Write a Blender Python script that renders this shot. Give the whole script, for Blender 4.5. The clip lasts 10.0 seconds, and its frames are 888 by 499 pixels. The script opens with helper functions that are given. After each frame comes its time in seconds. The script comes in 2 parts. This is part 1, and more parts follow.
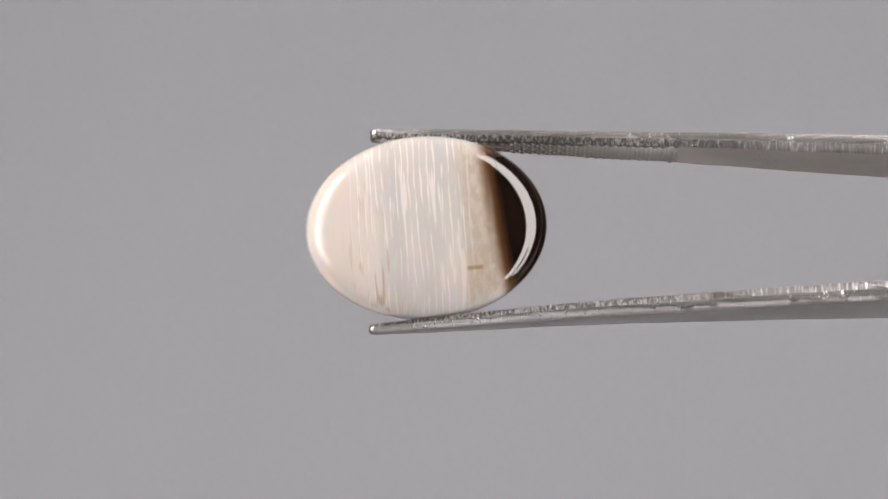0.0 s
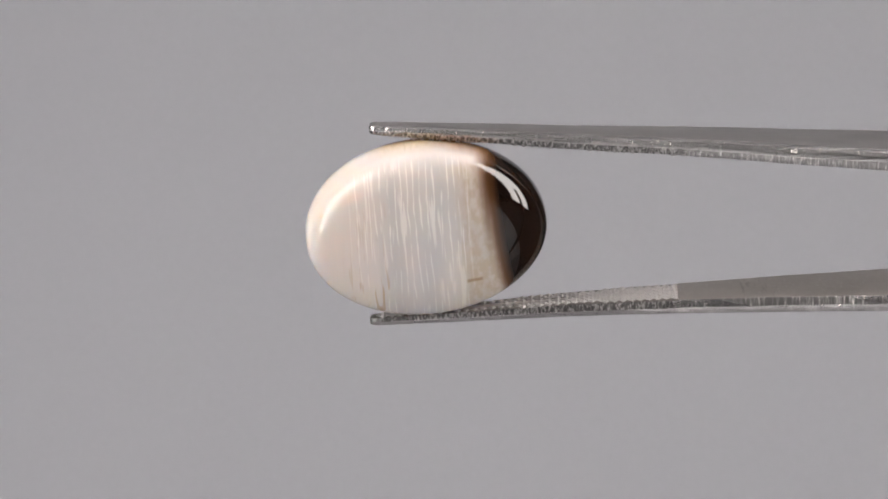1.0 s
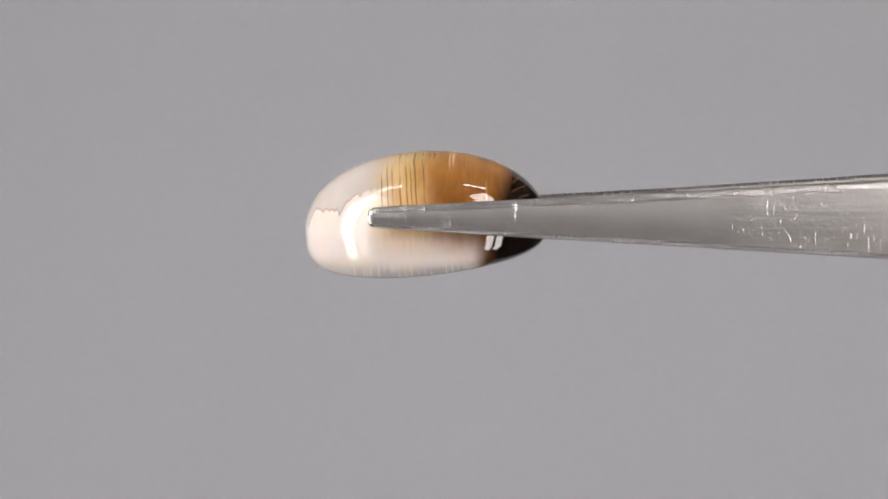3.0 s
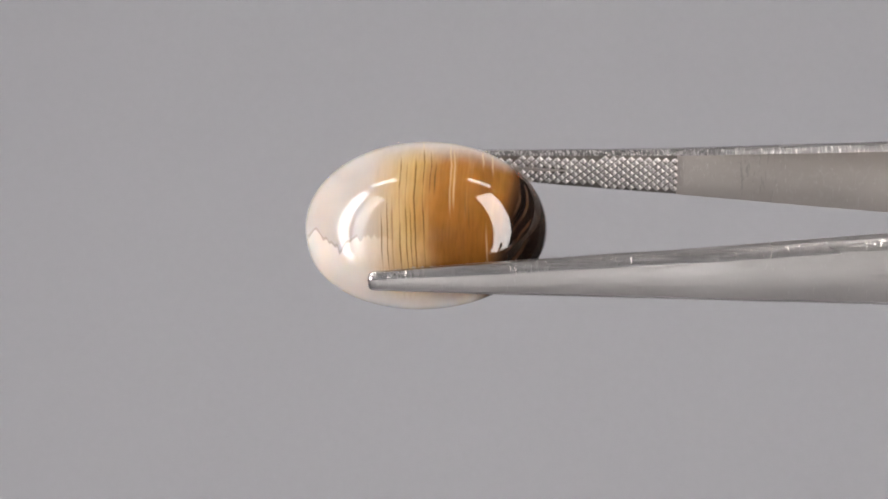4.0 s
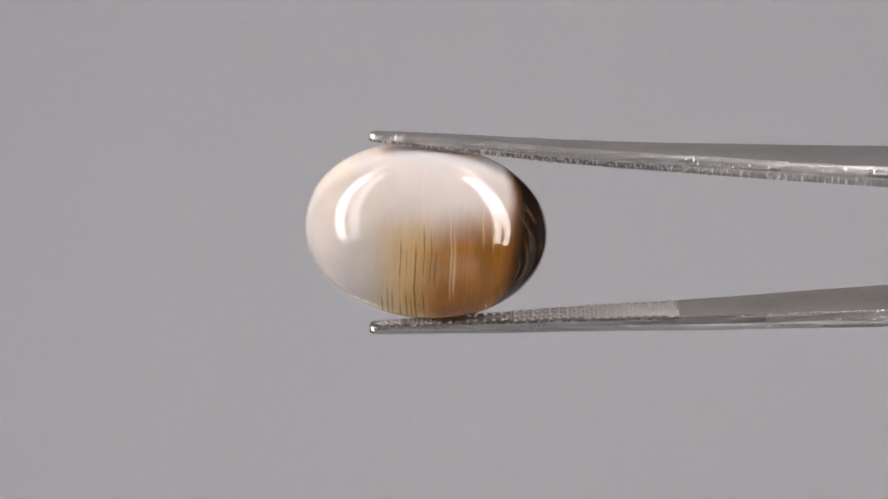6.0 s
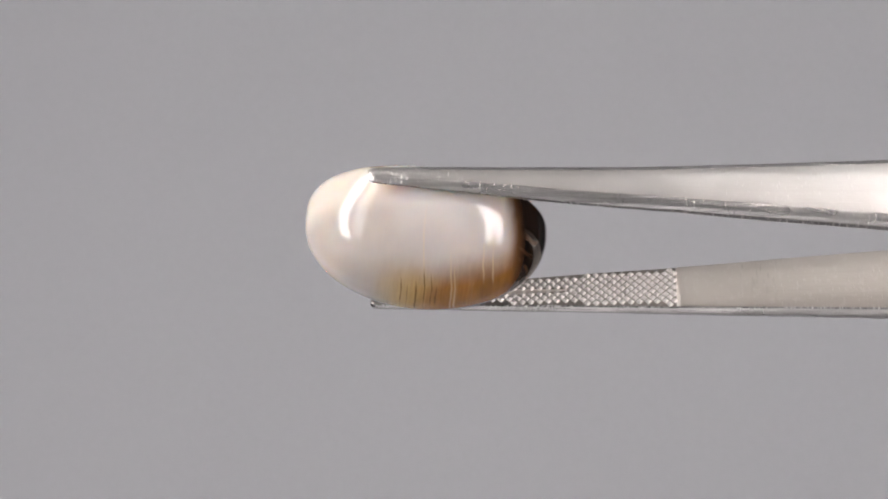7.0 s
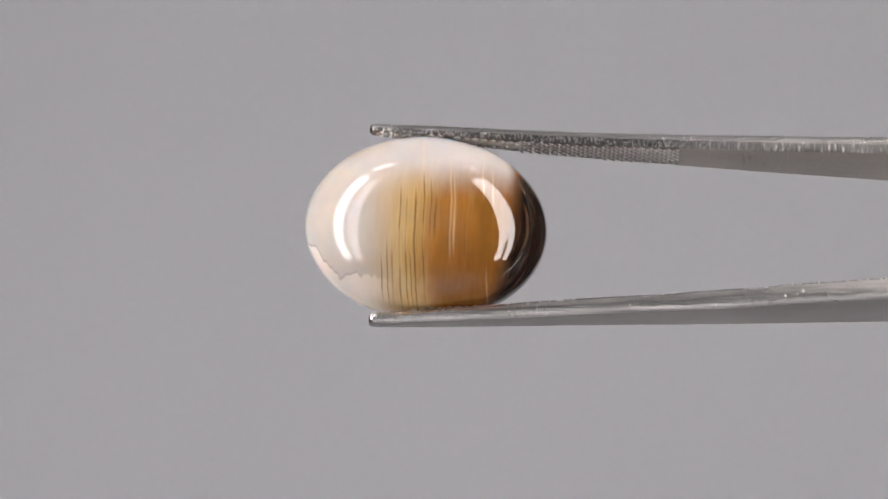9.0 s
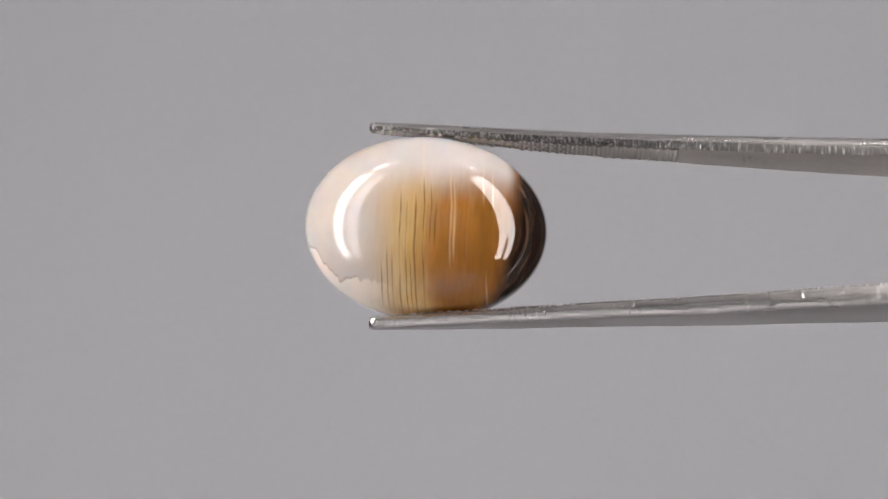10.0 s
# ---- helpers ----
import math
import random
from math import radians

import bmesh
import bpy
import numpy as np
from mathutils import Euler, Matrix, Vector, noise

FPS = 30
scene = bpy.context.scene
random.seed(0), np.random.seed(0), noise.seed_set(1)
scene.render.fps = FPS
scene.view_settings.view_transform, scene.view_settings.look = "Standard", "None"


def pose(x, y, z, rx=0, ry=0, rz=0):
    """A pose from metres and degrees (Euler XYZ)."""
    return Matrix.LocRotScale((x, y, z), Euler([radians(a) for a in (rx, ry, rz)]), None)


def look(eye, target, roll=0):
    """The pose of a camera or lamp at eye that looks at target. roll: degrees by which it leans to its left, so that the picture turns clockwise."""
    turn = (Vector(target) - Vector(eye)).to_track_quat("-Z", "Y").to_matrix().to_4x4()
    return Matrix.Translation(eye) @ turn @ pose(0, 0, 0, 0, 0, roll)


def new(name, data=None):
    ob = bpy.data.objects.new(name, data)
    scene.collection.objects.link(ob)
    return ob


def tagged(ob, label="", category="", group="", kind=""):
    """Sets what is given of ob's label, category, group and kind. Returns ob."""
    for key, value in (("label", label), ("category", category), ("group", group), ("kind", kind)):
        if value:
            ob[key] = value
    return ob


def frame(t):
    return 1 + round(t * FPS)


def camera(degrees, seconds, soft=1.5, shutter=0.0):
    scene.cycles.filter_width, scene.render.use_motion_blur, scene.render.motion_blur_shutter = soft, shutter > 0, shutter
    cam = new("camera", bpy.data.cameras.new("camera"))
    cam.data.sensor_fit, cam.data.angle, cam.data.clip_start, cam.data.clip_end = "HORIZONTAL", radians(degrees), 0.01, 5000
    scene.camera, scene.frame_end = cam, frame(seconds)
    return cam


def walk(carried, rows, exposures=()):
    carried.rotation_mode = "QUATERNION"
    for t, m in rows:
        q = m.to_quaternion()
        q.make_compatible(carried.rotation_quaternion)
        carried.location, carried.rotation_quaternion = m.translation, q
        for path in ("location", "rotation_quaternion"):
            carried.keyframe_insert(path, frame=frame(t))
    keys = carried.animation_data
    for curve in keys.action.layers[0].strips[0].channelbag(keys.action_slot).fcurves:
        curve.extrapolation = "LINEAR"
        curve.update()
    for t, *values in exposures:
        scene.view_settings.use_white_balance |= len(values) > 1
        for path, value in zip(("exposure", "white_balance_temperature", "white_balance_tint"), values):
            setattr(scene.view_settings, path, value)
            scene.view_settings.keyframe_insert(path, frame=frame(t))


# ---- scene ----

# ---- camera: stands still, a long lens close to a small thing ----
MM = 0.001
AXIS_Z = 0.25 + 1.39 * MM          # height of the turning axis
cam = camera(9.0, 10.0, soft=1.9)
EYE = (0.0, -0.3742, 0.25)
walk(cam, [(0.0, pose(*EYE, 90, 0, 0)), (10.0, pose(*EYE, 90, 0, 0))])

# ---- light: two tall soft panels beside the stone, two strips overhead, lamps on the paper, added fill lamps turned to the cloth around ----
PANEL_OUTER = 8.8
PANEL_INNER = 4.0
PANEL_EAST = 8.0
STRIP_GLOW = 9.0
BACK_GLOW = 9.85
# added fill from unseen lamps: front wall, ceiling, floor
BOUNCE_FILL = 8.5
CEILING_FILL = 2.0
FLOOR_FILL = 13.0
world = bpy.data.worlds.new("world")
scene.world = world
world.use_nodes = True
world.node_tree.nodes["Background"].inputs[0].default_value = (0.9, 0.93, 1.0, 1)
world.node_tree.nodes["Background"].inputs[1].default_value = 0.05
scene.view_settings.exposure = 0.60


# ---- material helpers ----
class Nodes:
    """A small wrapper that adds and links shader nodes."""

    def __init__(self, name):
        self.mat = bpy.data.materials.new(name)
        self.mat.use_nodes = True
        self.tree = self.mat.node_tree
        self.bsdf = self.tree.nodes["Principled BSDF"]

    def add(self, kind, **sets):
        node = self.tree.nodes.new(kind)
        for key, value in sets.items():
            node.inputs[key].default_value = value
        return node

    def link(self, a, b):
        self.tree.links.new(a, b)

    def feed(self, socket, value):
        if isinstance(value, (int, float, tuple)):
            socket.default_value = value
        else:
            self.link(value, socket)

    def math(self, op, a, b=0.0, c=0.0, clamp=False):
        node = self.tree.nodes.new("ShaderNodeMath")
        node.operation, node.use_clamp = op, clamp
        for socket, value in zip(node.inputs, (a, b, c)):
            self.feed(socket, value)
        return node.outputs[0]

    def smooth(self, value, low, high, to_low=0.0, to_high=1.0):
        node = self.tree.nodes.new("ShaderNodeMapRange")
        node.interpolation_type = "SMOOTHSTEP"
        self.feed(node.inputs[0], value)
        for k, v in enumerate((low, high, to_low, to_high)):
            self.feed(node.inputs[k + 1], v)
        return node.outputs[0]

    def mix(self, fac, a, b):
        node = self.tree.nodes.new("ShaderNodeMix")
        node.data_type = "RGBA"
        self.feed(node.inputs[0], fac)
        self.feed(node.inputs[6], a)
        self.feed(node.inputs[7], b)
        return node.outputs[2]

    def coords(self, scale=(1, 1, 1), offset=(0, 0, 0)):
        tex = self.tree.nodes.new("ShaderNodeTexCoord")
        mapping = self.tree.nodes.new("ShaderNodeMapping")
        mapping.inputs["Scale"].default_value = scale
        mapping.inputs["Location"].default_value = offset
        self.link(tex.outputs["Object"], mapping.inputs[0])
        return mapping.outputs[0]

    def noise(self, scale, vector, detail=3.0, rough=0.5, distort=0.0):
        node = self.add("ShaderNodeTexNoise", Scale=scale, Detail=detail, Roughness=rough, Distortion=distort)
        self.link(vector, node.inputs["Vector"])
        return node.outputs[0]

    def bump(self, height, strength, distance, normal=None):
        node = self.add("ShaderNodeBump", Strength=strength, Distance=distance)
        self.link(height, node.inputs["Height"])
        if normal is not None:
            self.link(normal, node.inputs["Normal"])
        return node.outputs[0]


def paper_material():
    n = Nodes("grey_paper")
    grain = n.noise(900, n.coords(), 4)
    cloud = n.noise(9, n.coords(), 2)
    col = n.mix(grain, (0.385, 0.379, 0.395, 1), (0.41, 0.404, 0.421, 1))
    col = n.mix(n.smooth(cloud, 0.3, 0.7, 0.0, 0.25), col, (0.37, 0.366, 0.386, 1))
    n.link(col, n.bsdf.inputs["Base Color"])
    n.bsdf.inputs["Roughness"].default_value = 0.85
    n.link(n.bump(grain, 0.1, 0.0001), n.bsdf.inputs["Normal"])
    return n.mat


def plain_material(name, colour, rough=0.6, metal=0.0):
    n = Nodes(name)
    grain = n.noise(400, n.coords(), 3)
    dark = tuple(c * 0.9 for c in colour[:3]) + (1,)
    n.link(n.mix(grain, dark, colour), n.bsdf.inputs["Base Color"])
    n.bsdf.inputs["Roughness"].default_value = rough
    n.bsdf.inputs["Metallic"].default_value = metal
    return n.mat


def glow_material(name, colour, strength):
    n = Nodes(name)
    n.bsdf.inputs["Base Color"].default_value = (0.8, 0.8, 0.8, 1)
    n.bsdf.inputs["Emission Color"].default_value = colour
    n.bsdf.inputs["Emission Strength"].default_value = strength
    return n.mat


def steel_material(name, base, rough, scratch, filed=0.0, slashed=0.0):
    """Worn stainless steel: fine grain along the blade, nicks and stains."""
    n = Nodes(name)
    fine = n.noise(2600, n.coords((0.06, 1, 1)), 4, 0.6)
    stain = n.noise(160, n.coords((0.5, 1, 1)), 3)
    pit = n.noise(7000, n.coords((1, 0.18, 0.18)), 2, 0.6)
    nick = n.smooth(pit, 0.62, 0.72)
    where = n.smooth(n.noise(300, n.coords((0.5, 1, 1))), 0.44, 0.60)
    nick = n.math("MULTIPLY", nick, where)
    tex = n.tree.nodes.new("ShaderNodeTexCoord")
    sep = n.tree.nodes.new("ShaderNodeSeparateXYZ")
    n.link(tex.outputs["Object"], sep.inputs[0])
    x = n.math("MULTIPLY", sep.outputs[0], 1000.0)
    scuff = n.math("MULTIPLY", n.smooth(n.noise(3200, n.coords((1, 0.5, 0.5), (2, 8, 3)), 3), 0.55, 0.66), n.smooth(x, 4.0, -2.5))
    nick = n.math("MAXIMUM", nick, n.math("MULTIPLY", scuff, 0.7))
    geo = n.tree.nodes.new("ShaderNodeNewGeometry")
    ridge = n.smooth(geo.outputs["Pointiness"], 0.505, 0.56)
    chip = n.math("MULTIPLY", n.smooth(n.noise(2600, n.coords((1, 0.7, 0.7), (8, 1, 5)), 2), 0.56, 0.66), n.math("MULTIPLY", ridge, 0.55))
    nick = n.math("MAXIMUM", nick, chip)
    col = n.mix(n.smooth(stain, 0.3, 0.7), base, tuple(c * 0.8 for c in base[:3]) + (1,))
    col = n.mix(n.math("MULTIPLY", nick, 0.35), col, (0.8, 0.79, 0.77, 1))
    n.link(col, n.bsdf.inputs["Base Color"])
    # a few faint cross scratches on the plain inner face
    here = n.math("MULTIPLY", n.smooth(x, 19.4, 19.8), n.smooth(x, 20.2, 23.5, 1.0, 0.0))
    scratch_mark = n.math("MULTIPLY", n.smooth(n.noise(5200, n.coords((1, 0.14, 0.14), (3, 3, 3)), 3, 0.6), 0.56, 0.64), here)
    inside = n.smooth(n.math("ABSOLUTE", n.math("MULTIPLY", sep.outputs[2], 1000.0)), 4.9, 5.2, 1.0, 0.0)
    col = n.mix(n.math("MULTIPLY", n.math("MULTIPLY", scratch_mark, inside), 0.25), col, (0.08, 0.075, 0.07, 1))
    n.bsdf.inputs["Metallic"].default_value = 1.0
    n.link(n.math("ADD", n.math("MULTIPLY", stain, 0.18), rough - 0.09), n.bsdf.inputs["Roughness"])
    drawn = n.noise(1700, n.coords((0.025, 1, 1), (1, 1, 1)), 3, 0.6)
    n.link(col, n.bsdf.inputs["Base Color"])
    b = n.bump(drawn, 0.28 * scratch, 0.00012)
    b = n.bump(fine, 0.22 * scratch, 0.00003, b)
    dented = n.noise(1500, n.coords((0.55, 1, 1), (4, 7, 2)), 4, 0.6)
    b = n.bump(dented, 0.30 * scratch, 0.00010, b)
    b = n.bump(nick, 0.6 * scratch, 0.00004, b)
    slant = n.add("ShaderNodeMapping", Rotation=(0, radians(35), 0), Scale=(1, 0.3, 0.12))
    n.link(tex.outputs["Object"], slant.inputs[0])
    hatch = n.noise(6500, slant.outputs[0], 3, 0.6)
    if filed:
        # short file strokes, slanting across the edge
        rough_cut = n.noise(6500, n.coords((1, 0.45, 0.45), (9, 2, 4)), 3, 0.65)
        on_pad = n.smooth(x, 16.0, 20.0)
        cuts = n.math("ADD", n.math("MULTIPLY", rough_cut, n.math("SUBTRACT", 1.0, on_pad)), n.math("MULTIPLY", hatch, on_pad))
        b = n.bump(cuts, filed * 0.5, 0.00007, b)
        # low spots of the cuts are coloured darker, most towards the tip
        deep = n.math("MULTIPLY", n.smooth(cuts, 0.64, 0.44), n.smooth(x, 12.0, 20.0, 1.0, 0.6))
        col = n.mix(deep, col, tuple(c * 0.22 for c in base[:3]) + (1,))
        # glints along the slanting strokes, painted near-white
        slash_glint = n.math("MULTIPLY", n.smooth(hatch, 0.60, 0.67), n.smooth(x, 10.0, 17.0))
        col = n.mix(slash_glint, col, (0.92, 0.90, 0.88, 1))
        n.link(col, n.bsdf.inputs["Base Color"])
    if slashed:
        # slanting nicks in clusters, their glints painted near-white, between long lines coloured darker
        cluster = n.smooth(n.noise(210, n.coords((1, 0.6, 0.6), (2, 5, 1)), 2), 0.46, 0.58)
        nicks = n.math("MULTIPLY", n.math("MULTIPLY", n.smooth(hatch, 0.56, 0.64), cluster), slashed)
        lines = n.smooth(n.noise(5200, n.coords((0.012, 1, 1), (6, 2, 9)), 2, 0.6), 0.40, 0.60)
        col = n.mix(n.math("MULTIPLY", lines, 0.38), col, tuple(c * 0.5 for c in base[:3]) + (1,))
        col = n.mix(nicks, col, (0.93, 0.91, 0.89, 1))
        b = n.bump(hatch, 0.5 * slashed, 0.00005, b)
        b = n.bump(lines, 0.35, 0.00003, b)
        n.link(col, n.bsdf.inputs["Base Color"])
    n.link(b, n.bsdf.inputs["Normal"])
    return n.mat


# threads in the amber: offset along the stone, from, to across it (mm)
THREADS = ((-2.30, 1.2, 5.6), (-1.96, 1.6, 5.6), (-1.46, -2.0, 5.8), (-1.04, -1.2, 5.8), (-0.46, -1.8, 5.8), (0.10, -3.2, 5.4),
           (0.56, -2.6, 1.2), (0.88, -1.4, 1.2), (-2.7, 2.6, 5.2), (-0.75, 2.2, 5.6), (2.9, 0.4, 2.6), (3.1, 1.2, 3.4))
PALE = ((1.90, -4.0, 2.6), (2.14, -3.4, 2.2), (0.10, -6.0, -2.6), (4.15, 3.0, 5.4), (4.0, -4.6, -1.6), (4.6, -4.0, -1.2))


def agate_material():
    """Banded agate: milky at one end, an amber layer with dark threads under the dome, near-black at the other end."""
    n = Nodes("banded_agate")
    tex = n.tree.nodes.new("ShaderNodeTexCoord")
    sep = n.tree.nodes.new("ShaderNodeSeparateXYZ")
    n.link(tex.outputs["Object"], sep.inputs[0])
    x, y, z = (n.math("MULTIPLY", sep.outputs[k], 1000.0) for k in range(3))   # in mm
    soft = n.math("SUBTRACT", n.noise(260, n.coords(), 3), 0.5)
    cloud = n.noise(120, n.coords((1, 1, 1), (5, 2, 8)), 3)
    band = n.math("SUBTRACT", n.noise(1100, n.coords((1, 0.25, 0.07)), 3), 0.5)

    def times(*values):
        out = values[0]
        for v in values[1:]:
            out = n.math("MULTIPLY", out, v)
        return out

    def line(offset, low, high, half):
        """A thin, slightly wavering line across the stone."""
        d = n.math("ABSOLUTE", n.math("SUBTRACT", xw, offset))
        return times(n.smooth(d, half * 0.4, half, 1.0, 0.0), n.smooth(z, low - 0.5, low + 1.1), n.smooth(z, high - 0.9, high + 0.5, 1.0, 0.0))

    # milk: warm at the end, cooler and greyer in the middle and at the lower side
    milk = n.mix(n.smooth(n.math("ADD", x, n.math("MULTIPLY", soft, 3)), -4.6, -1.6), (0.62, 0.553, 0.505, 1), (0.575, 0.525, 0.50, 1))
    milk = n.mix(n.smooth(cloud, 0.38, 0.66, 0.0, 0.6), milk, (0.68, 0.615, 0.575, 1))
    milk = n.mix(times(n.smooth(z, -2.5, -5.5), n.smooth(x, -4, -1), 0.6), milk, (0.52, 0.50, 0.505, 1))

    # where the healed crack runs; the milk is greyer and clearer on one side of it
    jag = n.math("SUBTRACT", n.noise(900, n.coords((1, 0.2, 0.2), (1, 6, 2)), 2, 0.7), 0.5)
    zc = n.math("SUBTRACT", 3.9, n.math("MULTIPLY", n.math("MAXIMUM", n.math("SUBTRACT", -5.4, x), 0.0), 1.1))
    zc = n.math("ADD", zc, n.math("MULTIPLY", jag, 2.2))
    clear = times(n.smooth(n.math("SUBTRACT", z, zc), 0.12, -0.12), n.smooth(y, 0.0, 1.6), n.smooth(cloud, 0.3, 0.7, 1.0, 0.5))
    milk = n.mix(times(clear, 0.9), milk, (0.37, 0.338, 0.325, 1))

    # amber layer, its lower face leaning
    cap = n.math("ADD", n.math("MULTIPLY", y, 0.92), n.math("MULTIPLY", z, 0.43))
    cap = n.math("ADD", cap, n.math("MULTIPLY", soft, 1.2))
    far = n.math("MAXIMUM", x, 0.0)
    cap = n.math("ADD", cap, n.math("MULTIPLY", n.math("MULTIPLY", far, far), 0.05))
    cap = n.smooth(cap, 1.5, 4.0)
    side = n.math("ADD", x, n.math("MULTIPLY", band, 0.7))
    cap = n.math("MULTIPLY", cap, n.smooth(side, -4.5, -0.5))
    amber = n.mix(n.smooth(n.math("ADD", x, n.math("MULTIPLY", soft, 2.5)), -1.4, 1.8), (0.42, 0.28, 0.112, 1), (0.26, 0.112, 0.021, 1))
    amber = n.mix(n.smooth(band, 0.03, 0.2, 0.0, 0.5), amber, (0.42, 0.25, 0.095, 1))
    amber = n.mix(times(n.smooth(x, 1.8, 3.0), n.smooth(z, 0.5, 2.5), 0.35), amber, (0.15, 0.055, 0.013, 1))
    patch = n.smooth(n.noise(210, n.coords((1, 0.7, 0.7), (3, 3, 7)), 3), 0.42, 0.62)
    amber = n.mix(times(patch, n.smooth(x, -0.6, 1.4), 0.75), amber, (0.16, 0.068, 0.012, 1))
    # paler low edge: the glow through the thin rim, put into the colour
    amber = n.mix(times(n.smooth(z, 3.6, 5.4), n.smooth(x, 1.8, -0.4), 0.5), amber, (0.56, 0.37, 0.18, 1))
    amber = n.mix(times(n.smooth(z, 1.5, 4.5), n.smooth(x, 0.2, 1.6), 0.45), amber, (0.19, 0.068, 0.010, 1))
    col = n.mix(cap, milk, amber)

    # dark threads and pale lines
    waver = n.math("SUBTRACT", n.noise(230, n.coords((0.6, 0.6, 1)), 3), 0.5)
    xw = n.math("SUBTRACT", n.math("ADD", x, n.math("MULTIPLY", waver, 0.5)), n.math("MULTIPLY", z, 0.058))
    dark = 0.0
    for k, (offset, low, high) in enumerate(THREADS):
        dark = n.math("MAXIMUM", line(offset, low, high, (0.05, 0.07, 0.058)[k % 3]), dark)
    gaps = n.smooth(n.noise(900, n.coords((1, 0.3, 0.3), (3, 1, 2)), 2), 0.34, 0.50, 0.35, 1.0)
    col = n.mix(times(dark, gaps, n.smooth(cap, 0.04, 0.5), 0.82), col, (0.10, 0.056, 0.016, 1))
    pale = 0.0
    for offset, low, high in PALE:
        pale = n.math("MAXIMUM", line(offset, low, high, 0.08), pale)
    col = n.mix(times(pale, n.smooth(y, -0.5, 1.5), 0.34), col, (0.62, 0.47, 0.29, 1))

    # pale streaks and rusty marks under the flat back
    rear = n.smooth(y, -0.7, -2.0)
    col = n.mix(times(rear, n.smooth(x, 3.0, 1.0), 0.7), col, (0.48, 0.445, 0.418, 1))
    jog = n.math("SUBTRACT", n.noise(420, n.coords((1.6, 0.3, 0.5), (2, 2, 5)), 3), 0.5)
    comb = n.math("FRACT", n.math("MULTIPLY", n.math("ADD", x, n.math("MULTIPLY", jog, 0.6)), 2.3))
    comb = n.smooth(n.math("ABSOLUTE", n.math("SUBTRACT", comb, 0.5)), 0.03, 0.14, 1.0, 0.0)
    s1 = n.noise(3000, n.coords((1, 0.12, 0.07)), 2, 0.5)
    s3 = n.noise(900, n.coords((1.6, 0.15, 0.5), (2, 9, 4)), 2)
    hair = n.math("MAXIMUM", times(comb, n.smooth(s3, 0.38, 0.58)), times(n.smooth(s1, 0.57, 0.66), 0.7))
    streak = times(hair, rear, n.smooth(x, -5.4, -4.4), n.smooth(x, 3.4, 2.2))
    flat = n.noise(600, n.coords((1, 0.3, 0.15), (5, 5, 1)), 2)
    col = n.mix(times(rear, n.smooth(n.math("ADD", x, n.math("MULTIPLY", band, 3.0)), -4.2, -2.2), n.smooth(x, 4.6, 3.6), n.smooth(flat, 0.3, 0.65, 0.35, 0.9)), col, (0.42, 0.405, 0.395, 1))
    speck = n.noise(2400, n.coords((1, 0.6, 0.6), (3, 7, 2)), 3)
    col = n.mix(times(rear, n.smooth(x, 1.6, 3.0), n.smooth(speck, 0.35, 0.6, 0.55, 0.95)), col, (0.37, 0.315, 0.255, 1))
    col = n.mix(times(streak, n.smooth(z, -3.5, 2.5, 0.30, 0.55)), col, (0.80, 0.77, 0.73, 1))
    s2 = n.noise(3600, n.coords((1, 0.2, 0.08), (7, 3, 1)), 2, 0.5)
    rust = times(n.smooth(s2, 0.56, 0.66), rear, n.smooth(x, -6.0, -4.8), n.smooth(x, -2.2, -3.0))
    col = n.mix(times(rust, n.smooth(z, 1.0, -4.0, 0.25, 0.75)), col, (0.36, 0.25, 0.16, 1))
    mark = times(n.smooth(n.math("ABSOLUTE", n.math("SUBTRACT", x, 2.95)), 0.45, 0.6, 1.0, 0.0),
                 n.smooth(n.math("ABSOLUTE", n.math("ADD", n.math("SUBTRACT", z, n.math("MULTIPLY", waver, 0.8)), 2.95)), 0.05, 0.2, 1.0, 0.0), rear)
    col = n.mix(times(mark, 0.7), col, (0.22, 0.14, 0.08, 1))

    # a healed crack over the milky end, cream below it
    shard = n.smooth(n.math("ABSOLUTE", n.math("SUBTRACT", z, zc)), 0.03, 0.13, 1.0, 0.0)
    shard = times(shard, n.smooth(x, -3.6, -4.4), n.smooth(y, 0.3, 1.0))
    col = n.mix(times(shard, 0.5), col, (0.17, 0.12, 0.10, 1))

    # near-black end with a brown edge and thin layers in it
    edge = n.math("ADD", n.math("SUBTRACT", x, n.math("MULTIPLY", y, 0.24)), n.math("MULTIPLY", z, 0.13))
    edge = n.math("ADD", edge, n.math("MULTIPLY", band, 0.6))
    col = n.mix(n.smooth(edge, 4.15, 5.2), col, (0.095, 0.04, 0.015, 1))
    col = n.mix(n.smooth(edge, 4.75, 5.8), col, (0.009, 0.005, 0.0035, 1))
    rim = n.math("SQRT", n.math("ADD", n.math("POWER", n.math("DIVIDE", x, 8.06), 2.0), n.math("POWER", n.math("DIVIDE", z, 6.12), 2.0)))
    rim = n.math("FRACT", n.math("ADD", n.math("MULTIPLY", rim, 16.0), n.math("MULTIPLY", soft, 1.6)))
    layer = n.smooth(n.math("ABSOLUTE", n.math("SUBTRACT", rim, 0.5)), 0.04, 0.22, 1.0, 0.0)
    layer = times(layer, n.smooth(n.noise(800, n.coords((1, 1, 0.5), (4, 4, 9)), 2), 0.40, 0.58))
    col = n.mix(times(layer, n.smooth(edge, 4.8, 5.4), n.smooth(edge, 7.2, 6.2, 0.35, 1.0), n.smooth(y, -0.4, 1.2), 0.6), col, (0.085, 0.046, 0.028, 1))
    grain = n.noise(4200, n.coords((1, 0.25, 0.07), (6, 1, 3)), 3, 0.6)
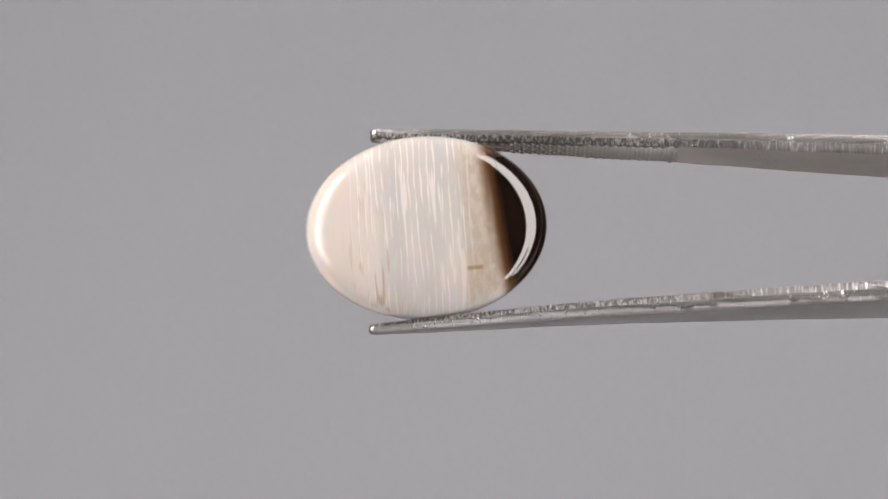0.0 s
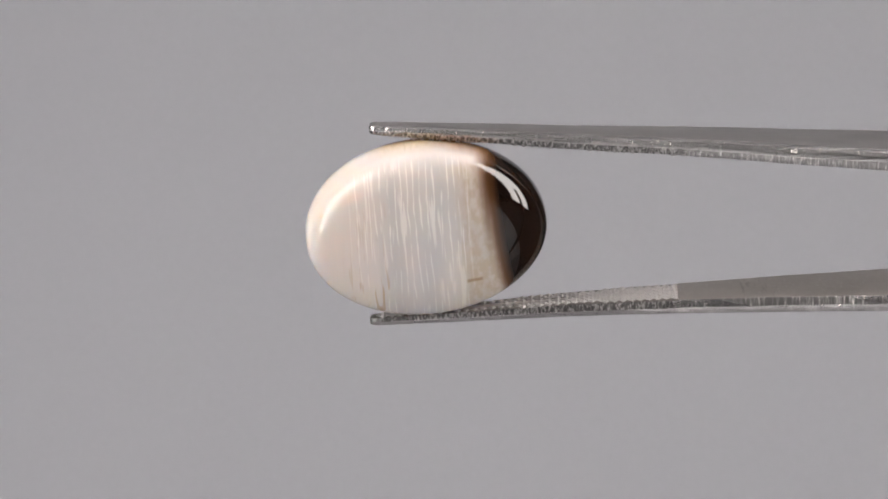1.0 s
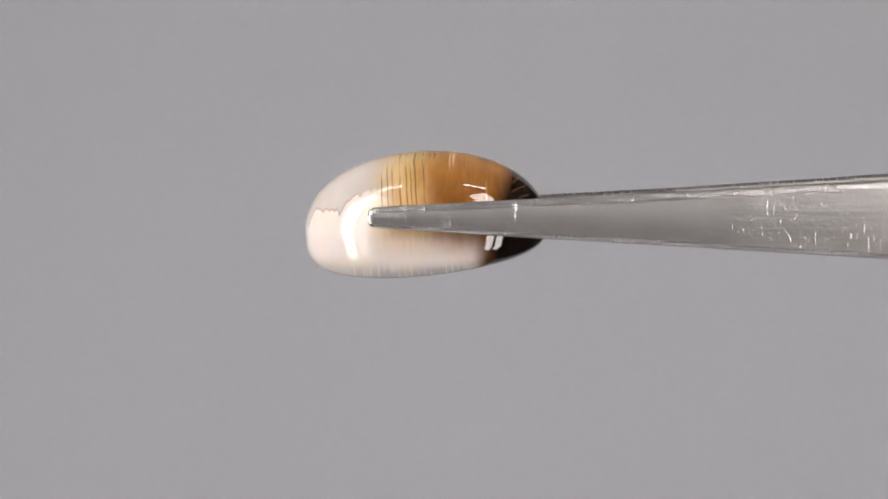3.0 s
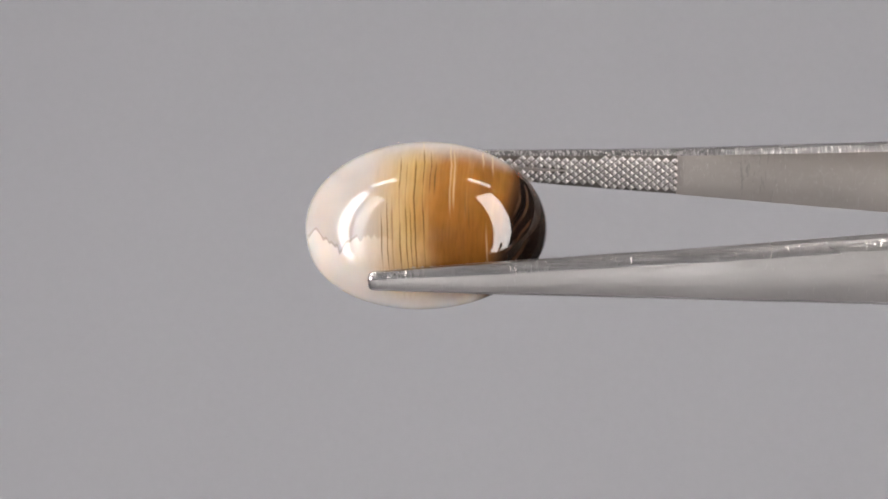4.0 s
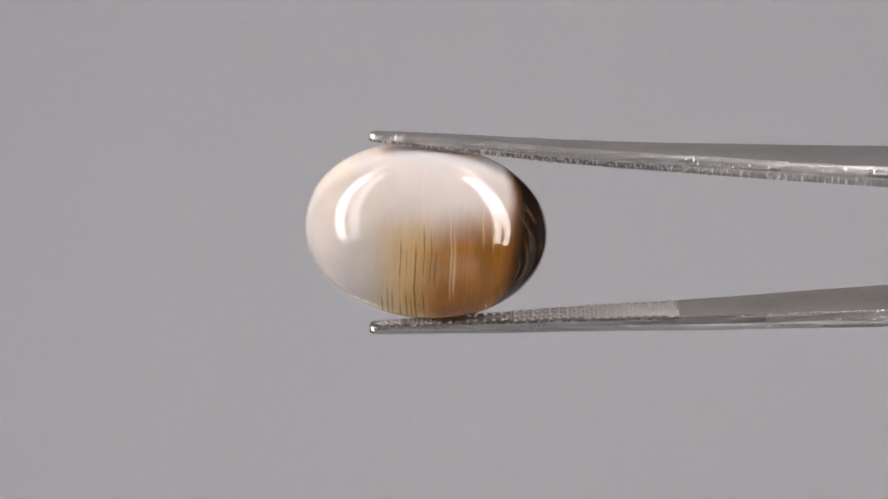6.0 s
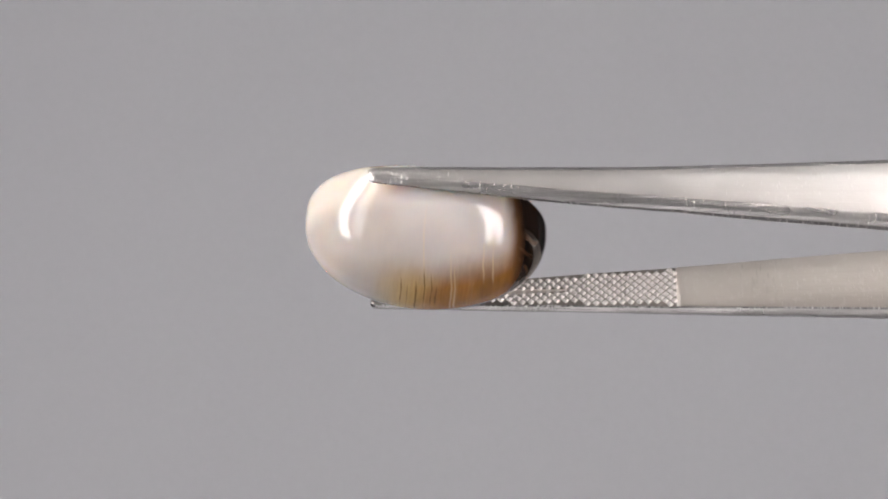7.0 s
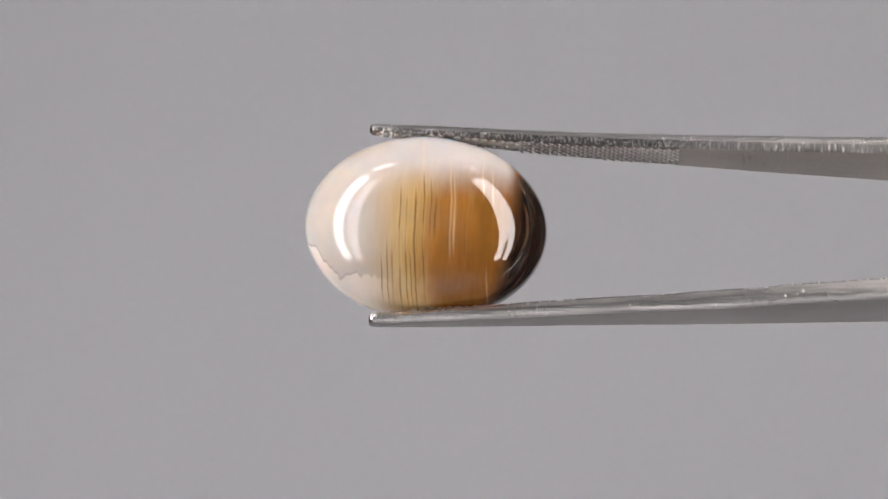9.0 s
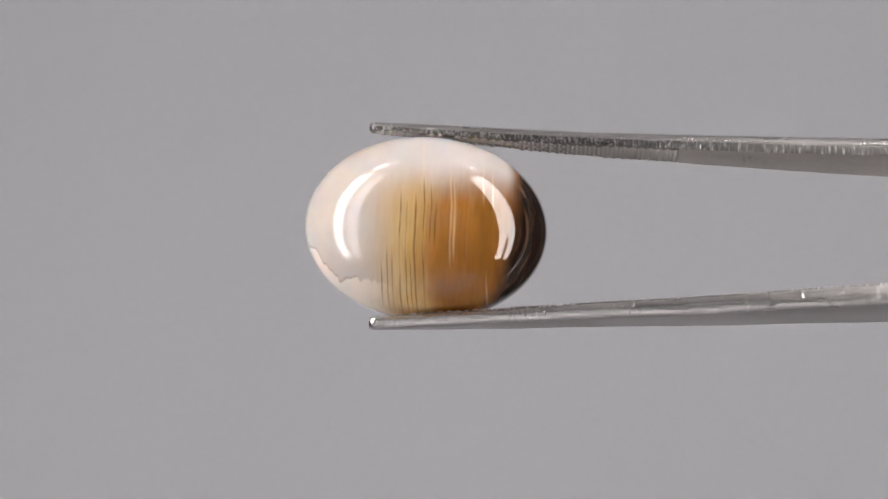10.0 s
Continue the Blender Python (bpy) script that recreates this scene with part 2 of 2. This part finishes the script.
    grain = n.math("ADD", 1.0, n.math("MULTIPLY", n.smooth(grain, 0.3, 0.7, -0.10, 0.08), n.math("ADD", n.math("MULTIPLY", cap, 0.9), 0.1)))
    tint = n.tree.nodes.new("ShaderNodeVectorMath")
    tint.operation = "SCALE"
    n.link(col, tint.inputs[0])
    n.link(n.math("MULTIPLY", grain, 0.94), tint.inputs["Scale"])
    n.link(tint.outputs[0], n.bsdf.inputs["Base Color"])
    n.bsdf.inputs["Roughness"].default_value = 0.4
    n.bsdf.inputs["IOR"].default_value = 1.54
    n.bsdf.inputs["Specular IOR Level"].default_value = 0.0
    n.bsdf.inputs["Subsurface Weight"].default_value = 0.85
    n.bsdf.inputs["Subsurface Radius"].default_value = (1.0, 0.7, 0.45)
    n.bsdf.inputs["Subsurface Scale"].default_value = 0.0032
    n.bsdf.inputs["Coat Weight"].default_value = 1.0
    n.bsdf.inputs["Coat IOR"].default_value = 1.53
    n.bsdf.inputs["Coat Roughness"].default_value = 0.008
    fine = n.noise(700, n.coords(), 2)
    n.link(n.bump(fine, 0.03, 0.00003), n.bsdf.inputs["Coat Normal"])
    return n.mat


M_PAPER = paper_material()
M_WALL = plain_material("white_cloth", (0.72, 0.72, 0.73, 1), 0.9)
M_SIDE = plain_material("black_cloth", (0.03, 0.03, 0.032, 1), 0.95)
M_SHELL = plain_material("black_plastic", (0.03, 0.03, 0.032, 1), 0.45)
M_PANEL_OUTER = glow_material("panel_glow_outer", (1.0, 0.97, 0.94, 1), PANEL_OUTER)
M_PANEL_INNER = glow_material("panel_glow_inner", (1.0, 0.93, 0.89, 1), PANEL_INNER)
M_PANEL_EAST = glow_material("panel_glow_east", (1.0, 0.93, 0.89, 1), PANEL_EAST)
M_STRIP = glow_material("strip_glow", (1.0, 0.97, 0.94, 1), STRIP_GLOW)
M_BACK = glow_material("backdrop_lamp_glow", (1.0, 0.985, 1.0, 1), BACK_GLOW)
# glow of the added fill lamps
M_BOUNCE_FILL = glow_material("bounce_fill_glow", (1.0, 0.98, 0.96, 1), BOUNCE_FILL)
M_CEILING_FILL = glow_material("ceiling_fill_glow", (1.0, 0.975, 0.95, 1), CEILING_FILL)
M_FLOOR_FILL = glow_material("floor_fill_glow", (1.0, 0.975, 0.95, 1), FLOOR_FILL)
M_STEEL = steel_material("worn_steel", (0.66, 0.632, 0.622, 1), 0.33, 0.65)
# inner faces: the warm reflection on them is put into the base colour
M_INNER_WARM = steel_material("warm_inner_steel", (0.66, 0.61, 0.57, 1), 0.40, 0.6)
M_EDGE = steel_material("polished_edge_steel", (0.74, 0.71, 0.70, 1), 0.26, 0.8, 0.0, 0.25)
M_CHAMFER = steel_material("nicked_edge_steel", (0.78, 0.75, 0.74, 1), 0.25, 0.9, 0.0, 1.0)
# the shade between the teeth, put into a darker steel colour
M_GROOVE_SHADE = steel_material("shaded_groove_steel", (0.24, 0.22, 0.205, 1), 0.5, 0.5)
M_PAD = steel_material("cut_steel", (0.56, 0.535, 0.525, 1), 0.46, 0.5)
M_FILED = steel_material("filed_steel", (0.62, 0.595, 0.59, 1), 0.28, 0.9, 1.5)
M_AGATE = agate_material()


# ---- mesh helpers ----
def mesh_object(name, bm, material, smooth=False):
    bm.faces.index_update()
    bmesh.ops.recalc_face_normals(bm, faces=bm.faces)
    me = bpy.data.meshes.new(name)
    for f in bm.faces:
        f.smooth = smooth
    bm.to_mesh(me)
    bm.free()
    me.materials.append(material)
    return new(name, me)


def part(name, bm, material, parent, label="", smooth=False):
    ob = mesh_object(name, bm, material, smooth)
    ob.parent = parent
    if label:
        ob["label"] = label
    return ob


def box(bm, x0, x1, y0, y1, z0, z1):
    v = [bm.verts.new((x, y, z)) for x in (x0, x1) for y in (y0, y1) for z in (z0, z1)]
    for q in ((0, 1, 3, 2), (4, 6, 7, 5), (0, 4, 5, 1), (2, 3, 7, 6), (0, 2, 6, 4), (1, 5, 7, 3)):
        bm.faces.new([v[k] for k in q])
    return v


def loft(bm, rings, close_ends=True):
    made = [[bm.verts.new(p) for p in ring] for ring in rings]
    m = len(made[0])
    for a, b in zip(made, made[1:]):
        for k in range(m):
            bm.faces.new((a[k], a[(k + 1) % m], b[(k + 1) % m], b[k]))
    if close_ends:
        bm.faces.new(made[0][::-1])
        bm.faces.new(made[-1])
    return made


def interp(x, table):
    return float(np.interp(x, [r[0] for r in table], [r[1] for r in table]))


# ---- the setting: a small photo booth with a grey paper sweep ----
HALF, FRONT, BACK, TOP = 0.155, -0.45, 0.30, 0.50


def setting():
    # paper sweep: floor, curve, back, 1 mm thick
    pts = [(-0.06, 0.0)]
    r = 0.10
    for k in range(13):
        a = math.pi / 2 * k / 12
        pts.append((BACK - r + r * math.sin(a), r - r * math.cos(a)))
    pts.append((BACK, TOP))
    bm = bmesh.new()
    inner = [[bm.verts.new((x, y, z)) for y, z in pts] for x in (-HALF, HALF)]
    outer = [[bm.verts.new((x, y + 0.001, z - 0.001)) for y, z in pts] for x in (-HALF, HALF)]
    for k in range(len(pts) - 1):
        bm.faces.new((inner[0][k], inner[1][k], inner[1][k + 1], inner[0][k + 1]))
        bm.faces.new((outer[0][k], outer[0][k + 1], outer[1][k + 1], outer[1][k]))
    ob = mesh_object("backdrop", bm, M_PAPER, True)
    tagged(ob, "plain matt grey seamless paper backdrop", "backdrop", kind="structure")
    for name, dims in (("wall_west", (-HALF - 0.01, -HALF, -0.10, BACK, 0, TOP)),
                       ("wall_east", (HALF, HALF + 0.01, -0.10, BACK, 0, TOP)),
                       ("wall_west_front", (-HALF - 0.01, -HALF, FRONT, -0.10, 0, TOP)),
                       ("wall_east_front", (HALF, HALF + 0.01, FRONT, -0.10, 0, TOP)),
                       ("wall_south", (-HALF - 0.01, HALF + 0.01, FRONT - 0.01, FRONT, 0, TOP)),
                       ("ceiling", (-HALF - 0.01, HALF + 0.01, FRONT - 0.01, BACK, TOP, TOP + 0.01)),
                       ("floor", (-HALF - 0.01, HALF + 0.01, FRONT - 0.01, BACK + 0.01, -0.014, -0.004))):
        bm = bmesh.new()
        box(bm, *dims)
        dark = name.startswith(("wall_west", "wall_east"))
        ob = mesh_object(name, bm, M_SIDE if dark else M_WALL)
        tagged(ob, "plain %s cloth lining of the photo booth" % ("black" if dark else "white"), "wall", kind="structure")


setting()


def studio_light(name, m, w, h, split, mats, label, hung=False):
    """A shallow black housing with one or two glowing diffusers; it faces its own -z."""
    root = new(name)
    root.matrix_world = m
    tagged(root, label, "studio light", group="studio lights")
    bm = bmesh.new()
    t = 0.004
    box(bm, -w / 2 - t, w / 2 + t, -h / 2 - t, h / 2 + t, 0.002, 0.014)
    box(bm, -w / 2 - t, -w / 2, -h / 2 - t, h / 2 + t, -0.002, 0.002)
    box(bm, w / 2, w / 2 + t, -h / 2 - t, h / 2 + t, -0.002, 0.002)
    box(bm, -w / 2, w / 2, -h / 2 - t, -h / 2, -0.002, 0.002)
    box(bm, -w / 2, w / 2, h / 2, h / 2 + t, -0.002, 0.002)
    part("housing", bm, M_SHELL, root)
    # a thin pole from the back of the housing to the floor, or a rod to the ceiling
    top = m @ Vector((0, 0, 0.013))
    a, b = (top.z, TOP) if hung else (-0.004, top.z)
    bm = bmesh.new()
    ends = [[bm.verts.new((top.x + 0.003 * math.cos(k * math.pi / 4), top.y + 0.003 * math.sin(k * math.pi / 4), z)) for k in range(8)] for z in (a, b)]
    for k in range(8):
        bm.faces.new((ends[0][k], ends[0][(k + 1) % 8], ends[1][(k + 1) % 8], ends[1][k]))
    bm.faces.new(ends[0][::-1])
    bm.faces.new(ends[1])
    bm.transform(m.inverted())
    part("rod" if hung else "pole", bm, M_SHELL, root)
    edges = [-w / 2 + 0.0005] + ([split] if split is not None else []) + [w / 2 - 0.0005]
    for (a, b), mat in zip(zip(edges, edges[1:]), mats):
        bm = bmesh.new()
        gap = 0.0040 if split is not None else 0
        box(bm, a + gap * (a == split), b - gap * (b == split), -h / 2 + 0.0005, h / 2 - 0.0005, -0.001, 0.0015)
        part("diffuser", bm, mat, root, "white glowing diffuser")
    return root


AIM = (-0.001, 0.0, AXIS_Z)
DIST = 0.115


def panel_at(side, azimuth, elevation, dist, roll=0):
    a, e = radians(azimuth), radians(elevation)
    eye = (AIM[0] + side * dist * math.sin(a) * math.cos(e), -dist * math.cos(a) * math.cos(e), AIM[2] + dist * math.sin(e))
    return look(eye, AIM, roll)


# seen from the stone, the outer part is the brighter
studio_light("studio_light", panel_at(-1, 61, 14, DIST), 0.054, 0.20, 0.002, (M_PANEL_OUTER, M_PANEL_INNER), "tall black studio light with a two-part glowing white diffuser")
studio_light("studio_light", panel_at(1, 54, 15, DIST), 0.038, 0.21, None, (M_PANEL_EAST,), "tall black studio light with one glowing white diffuser")


def strip_at(direction, along, dist=0.13):
    """A place above the stone, turned to it, with its long side along a given line."""
    back = Vector(direction).normalized()
    long = Vector(along)
    long = (long - back * long.dot(back)).normalized()
    m = Matrix((long, back.cross(long), back)).transposed().to_4x4()
    m.translation = Vector(AIM) + back * dist
    return m


for side, depth in ((-1, -0.12), (1, -0.10)):
    studio_light("strip_light", strip_at((0.365 * side, depth, 0.915), (1, 0, -0.3 * side)), 0.030, 0.008, None, (M_STRIP,), "small black overhead light with a glowing white strip", True)
for side in (-1, 1):
    studio_light("backdrop_lamp", look((side * 0.12, 0.10, 0.235), (0, BACK, 0.23)), 0.05, 0.07, None, (M_BACK,), "square black lamp that lights the grey paper")
# added pair, unseen: fill light thrown up at the ceiling cloth
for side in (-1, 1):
    studio_light("added_ceiling_fill", look((side * 0.135, -0.10, 0.40), (side * 0.02, -0.06, TOP)), 0.06, 0.04, None, (M_CEILING_FILL,), "added unseen fill lamp, small and black, turned up to the white ceiling cloth")
# added pair, unseen: bounces fill off the floor to the stone's underside
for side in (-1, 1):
    studio_light("added_floor_fill", look((side * 0.10, -0.17, 0.12), (side * 0.07, -0.15, 0)), 0.06, 0.05, None, (M_FLOOR_FILL,), "added unseen fill lamp, small and black, turned down to the white floor cloth")
# added fill, out of view: brightens the front that the steel mirrors
studio_light("added_bounce_fill", look((0, -0.28, 0.42), (0, FRONT, 0.24)), 0.20, 0.04, None, (M_BOUNCE_FILL,), "added unseen fill lamp, wide and black, turned to the white cloth behind the camera", True)


def filming_camera():
    """The dark camera body, whose mirror image the polished back shows: body, grip, lens barrel, stand."""
    root = new("camera_body")
    root.matrix_world = pose(0, -0.40, 0.25)
    tagged(root, "matt black camera body on a thin black stand", "camera")
    bm = bmesh.new()
    box(bm, -0.045, 0.045, -0.026, 0.006, -0.030, 0.030)
    bmesh.ops.bevel(bm, geom=bm.edges[:], offset=0.005, segments=2, affect="EDGES")
    part("body", bm, M_SIDE, root)
    bm = bmesh.new()
    loft(bm, [[(r * math.cos(k * math.pi / 16), y, r * math.sin(k * math.pi / 16)) for k in range(32)]
              for r, y in ((0.024, 0.006), (0.026, 0.008), (0.026, 0.018), (0.024, 0.020), (0.023, 0.0195), (0.020, 0.012), (0.001, 0.010))])
    part("lens_barrel", bm, M_SHELL, root, "", True)
    bm = bmesh.new()
    loft(bm, [[(0.008 * math.cos(k * math.pi / 6), -0.01 + 0.008 * math.sin(k * math.pi / 6), z) for k in range(12)] for z in (-0.254, -0.030)])
    part("stand", bm, M_SHELL, root)


filming_camera()


# ---- the stone ----
def stone():
    """An oval cabochon, 16 mm long: a full dome on a nearly flat, round-edged back."""
    A, H = 8.01, 6.09
    TD, ND, TB, NB = 4.95, 2.106, 2.61, 3.58
    bm = bmesh.new()
    nu, nv = 128, 72
    grid = []
    for j in range(1, nv):
        v = -math.pi / 2 + math.pi * j / nv
        n = ND if v > 0 else NB
        t = TD if v > 0 else TB
        rho = math.cos(v) ** (2 / n)
        yy = math.copysign(t * abs(math.sin(v)) ** (2 / n), v)
        ring = []
        for i in range(nu):
            u = 2 * math.pi * i / nu
            cx, cz = math.cos(u), math.sin(u)
            px = cx * A * rho
            pz = cz * H * rho
            # the back slopes a little from end to end
            py = yy - (0.062 * px * yy / TB if v < 0 else 0.0)
            ring.append(bm.verts.new((px * MM, py * MM, pz * MM)))
        grid.append(ring)
    for a, b in zip(grid, grid[1:]):
        for i in range(nu):
            bm.faces.new((a[i], a[(i + 1) % nu], b[(i + 1) % nu], b[i]))
    lo = bm.verts.new((0, -TB * MM, 0))
    hi = bm.verts.new((0, (TD) * MM, 0))
    for i in range(nu):
        bm.faces.new((grid[0][(i + 1) % nu], grid[0][i], lo))
        bm.faces.new((grid[-1][i], grid[-1][(i + 1) % nu], hi))
    ob = mesh_object("gemstone", bm, M_AGATE, True)
    tagged(ob, "polished oval agate, milky white, amber and dark brown, between tweezers", "gemstone")
    return ob


gem = stone()
# how the stone sits in the jaws
GRIP = Matrix.Translation((-1.18 * MM, 0.13 * MM, 0.07 * MM)) @ pose(0, 0, 0, 15.8, 0, 0) @ pose(0, 0, 0, 0, -3.6, 0) @ pose(0, 0, 0, 0, 0, 3.2)


# ---- the tweezers ----
# along the blade, in mm: half gap to the inner face, thickness, width, stand towards the back
INNER_A = ((-4.95, 6.44), (0.6, 6.10), (4.4, 5.91), (8.1, 5.69), (11.9, 5.51), (15.6, 5.37), (19.4, 5.17), (23.1, 4.92), (29.4, 4.58), (70, 2.5), (110, 0.02), (160, 0.02))
INNER_B = ((-4.95, 6.39), (0.6, 5.82), (4.4, 5.46), (8.1, 5.12), (11.9, 4.85), (15.6, 4.64), (19.4, 4.43), (23.1, 4.23), (29.4, 3.94), (70, 2.2), (110, 0.02), (160, 0.02))
THICK_A = ((-4.95, 0.68), (-3, 0.76), (0.6, 0.88), (4.4, 0.97), (8.1, 1.04), (15.6, 1.16), (29.4, 1.43), (160, 1.6))
THICK_B = ((-4.95, 0.58), (-3, 0.68), (0.6, 0.84), (4.4, 0.95), (8.1, 1.04), (15.6, 1.17), (29.4, 1.33), (160, 1.6))
WIDTH_A = ((-4.95, 1.30), (-1.3, 1.75), (4.4, 2.42), (8.1, 2.83), (15.6, 3.63), (23.1, 4.5), (29.4, 5.23), (50, 6.9), (80, 8.7), (110, 9.5), (160, 9.5))
WIDTH_B = ((-4.95, 1.12), (-1.3, 1.6), (4.4, 2.3), (8.1, 2.75), (15.6, 3.53), (23.1, 4.55), (29.4, 5.42), (50, 7.0), (80, 8.7), (110, 9.5), (160, 9.5))
BACK_A = ((-4.95, 0.37), (15.6, 0.35), (29.4, 0.35), (80, 0.8), (160, 0.8))
BACK_B = ((-4.95, 1.29), (15.6, 1.22), (29.4, 1.13), (80, 0.8), (160, 0.8))
PAD_END = 15.6


def tooth_mesh(px, pz, h):
    """One blunt four-sided tooth that points down, standing on z = 0."""
    bm = bmesh.new()
    corners = ((-px * 0.45, 0), (0, -pz * 0.9), (px * 0.45, 0), (0, pz * 0.9))
    lo = [bm.verts.new((a * MM, b * MM, 0)) for a, b in corners]
    mid = [bm.verts.new((a * 0.74 * MM, b * 0.74 * MM, -0.62 * h * MM)) for a, b in corners]
    hi = [bm.verts.new((a * 0.36 * MM, b * 0.36 * MM, -h * MM)) for a, b in corners]
    for a, b in ((lo, mid), (mid, hi)):
        for k in range(4):
            bm.faces.new((a[k], a[(k + 1) % 4], b[(k + 1) % 4], b[k]))
    bm.faces.new(hi)
    bmesh.ops.recalc_face_normals(bm, faces=bm.faces)
    me = bpy.data.meshes.new("tooth")
    bm.to_mesh(me)
    bm.free()
    me.materials.append(M_PAD)
    return me


TOOTH_X, TOOTH_Y, TOOTH_H = 0.58, 0.29, 0.115
TOOTH = tooth_mesh(TOOTH_X, TOOTH_Y, TOOTH_H)


def blade(root, s, inner, thick, width, back, lean, cham_front, cham_back, filed):
    """One blade along x; s = 1: above the axis, -1: its counterpart below; lean: its twist."""
    turn = pose(0, 0, 0, lean, 0, 0)

    def put(x, side, d):
        p = turn @ Vector((0, side, d - interp(x, inner)))
        return (x * MM, (p.y + interp(x, back)) * MM, s * (p.z + interp(x, inner)) * MM)

    xs = [-4.95, -4.93, -4.88, -4.8, -4.68, -4.5] + list(np.linspace(-4.2, PAD_END - 0.05, 60)) + [PAD_END + 0.05] + list(np.linspace(16.2, 32, 40)) + list(np.linspace(36, 155, 40))
    rings = []
    for x in xs:
        d0, t, w = interp(x, inner), interp(x, thick), interp(x, width) / 2
        u = max(0.0, (-4.5 - x) / 0.45)
        grow = math.sqrt(max(0.0, 1 - u * u))
        mid = d0 + t / 2
        w -= 0.42 * (1 - grow)
        t -= 0.36 * (1 - grow)
        d0 = mid - t / 2
        # the toothed part stands a little lower than the plain inner face; edges are slightly uneven from use
        d0 += 0.045 if -4.6 < x < PAD_END else 0.0
        d1 = mid + t / 2
        body = d1 - mid + t / 2
        worn = 0.02 * noise.noise(Vector((x * 1.7, s * 5, 0))) + 0.012 * noise.noise(Vector((x * 6, s * 3, 2)))
        e = min(0.16, 0.14 * body) + worn * 0.5
        c = 0.45 * body
        k = 0.10 * body
        q = cham_back * min(1.0, body)
        r = cham_front * min(1.0, body)
        rings.append([put(x, -w + k + e, d0), put(x, -w + k + 0.3 * e, d0 + 0.25 * e), put(x, -w + k * 0.9, d0 + e),
                      put(x, -w, d0 + c), put(x, -w, d1 - 1.3 * e - r), put(x, -w + 0.3 * e + 0.4 * r, d1 - 0.35 * e - 0.3 * r), put(x, -w + 1.4 * e + r, d1),
                      put(x, 0, d1 + 0.02),
                      put(x, w - 1.4 * e - q, d1), put(x, w - 0.3 * e - 0.4 * q, d1 - 0.35 * e - 0.3 * q), put(x, w, d1 - 1.3 * e - q), put(x, w, d0 + c),
                      put(x, w - k * 0.9, d0 + e), put(x, w - k - 0.3 * e, d0 + 0.25 * e), put(x, w - k - e, d0)])
    bm = bmesh.new()
    loft(bm, rings)
    bm.faces.index_update()
    bm.faces.ensure_lookup_table()
    m = len(rings[0])
    for f in bm.faces[:-2]:
        strip = f.index % m
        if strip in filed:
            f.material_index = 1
        elif strip in (0, 13, 14):
            # plain inner face, or the ground among the teeth with its shade painted in
            f.material_index = 2 if xs[f.index // m] > PAD_END - 0.1 else 5
        elif strip in (2, 3, 10, 11):
            f.material_index = 3
        elif strip in (4, 5, 8, 9):
            f.material_index = 4
    b = part("blade", bm, M_STEEL, root, "", True)
    for mat in (M_FILED, M_INNER_WARM, M_EDGE, M_CHAMFER, M_GROOVE_SHADE):
        b.data.materials.append(mat)
    b.data.set_sharp_from_angle(angle=radians(42))

    # a smooth tapered channel down the middle of the toothed part
    bm = bmesh.new()
    sections = []
    for x in np.linspace(-0.6, 9.0, 18):
        half = 0.27 * min(1.0, (9.02 - x) / 5.0) + 0.01
        d = interp(x, inner)
        sections.append([put(x, -half, d + 0.038), put(x, 0, d + 0.032), put(x, half, d + 0.038), put(x, half, d + 0.07), put(x, -half, d + 0.07)])
    loft(bm, sections)
    part("channel", bm, M_INNER_WARM, b, "smooth channel in the toothed tip", True)

    # cross-cut teeth in staggered rows, with a plain channel down the middle near the tip
    for j in range(-7, 8):
        zc = j * TOOTH_Y
        x = -4.3 + (TOOTH_X / 2 if j % 2 else 0)
        while x < PAD_END - 0.04:
            w = interp(x, width) / 2 - (0.33 if x > 0 else 0.24)
            if abs(zc) < w and not (-0.5 < x < 8.3 and abs(zc) < 0.30 * (8.6 - x) / 5.0):
                o = new("tooth", TOOTH)
                o.parent = b
                place = put(x, zc, interp(x, inner) + 0.055)
                o.matrix_basis = pose(*place, lean if s > 0 else 180 - lean, 0, 0) @ Matrix.Diagonal((1, 1, 0.85 + 0.3 * random.random(), 1))
            x += TOOTH_X
    return b


def tweezers():
    root = new("tweezers")
    tagged(root, "worn stainless steel tweezers with cross-cut tips holding the stone", "tweezers")
    blade(root, 1, INNER_A, THICK_A, WIDTH_A, BACK_A, 3.46, 0.14, 0.36, (1, 2, 12))
    blade(root, -1, INNER_B, THICK_B, WIDTH_B, BACK_B, -4.5, 0.36, 0.37, (1, 2, 11, 12))
    return root


tool = tweezers()


# ---- movement: both turn together about the long axis, to and fro ----
SPEED, START, TURN_1, TURN_2 = 36.07, -21.0, 6.949, 9.434


def angle_at(t):
    if t <= TURN_1:
        s = t
    elif t <= TURN_2:
        s = 2 * TURN_1 - t
    else:
        s = 2 * TURN_1 - 2 * TURN_2 + t
    return START + SPEED * s


def motions():
    times = sorted(set([k * 0.5 for k in range(21)] + [6.8, 6.9, 6.9667, 7.0333, 7.1, 7.2, 9.3, 9.4, 9.4333, 9.5, 9.6]))
    rows = [(t, pose(0, 0, AXIS_Z, angle_at(t), 0, 0)) for t in times]
    walk(tool, rows)
    walk(gem, [(t, m @ GRIP) for t, m in rows])


motions()
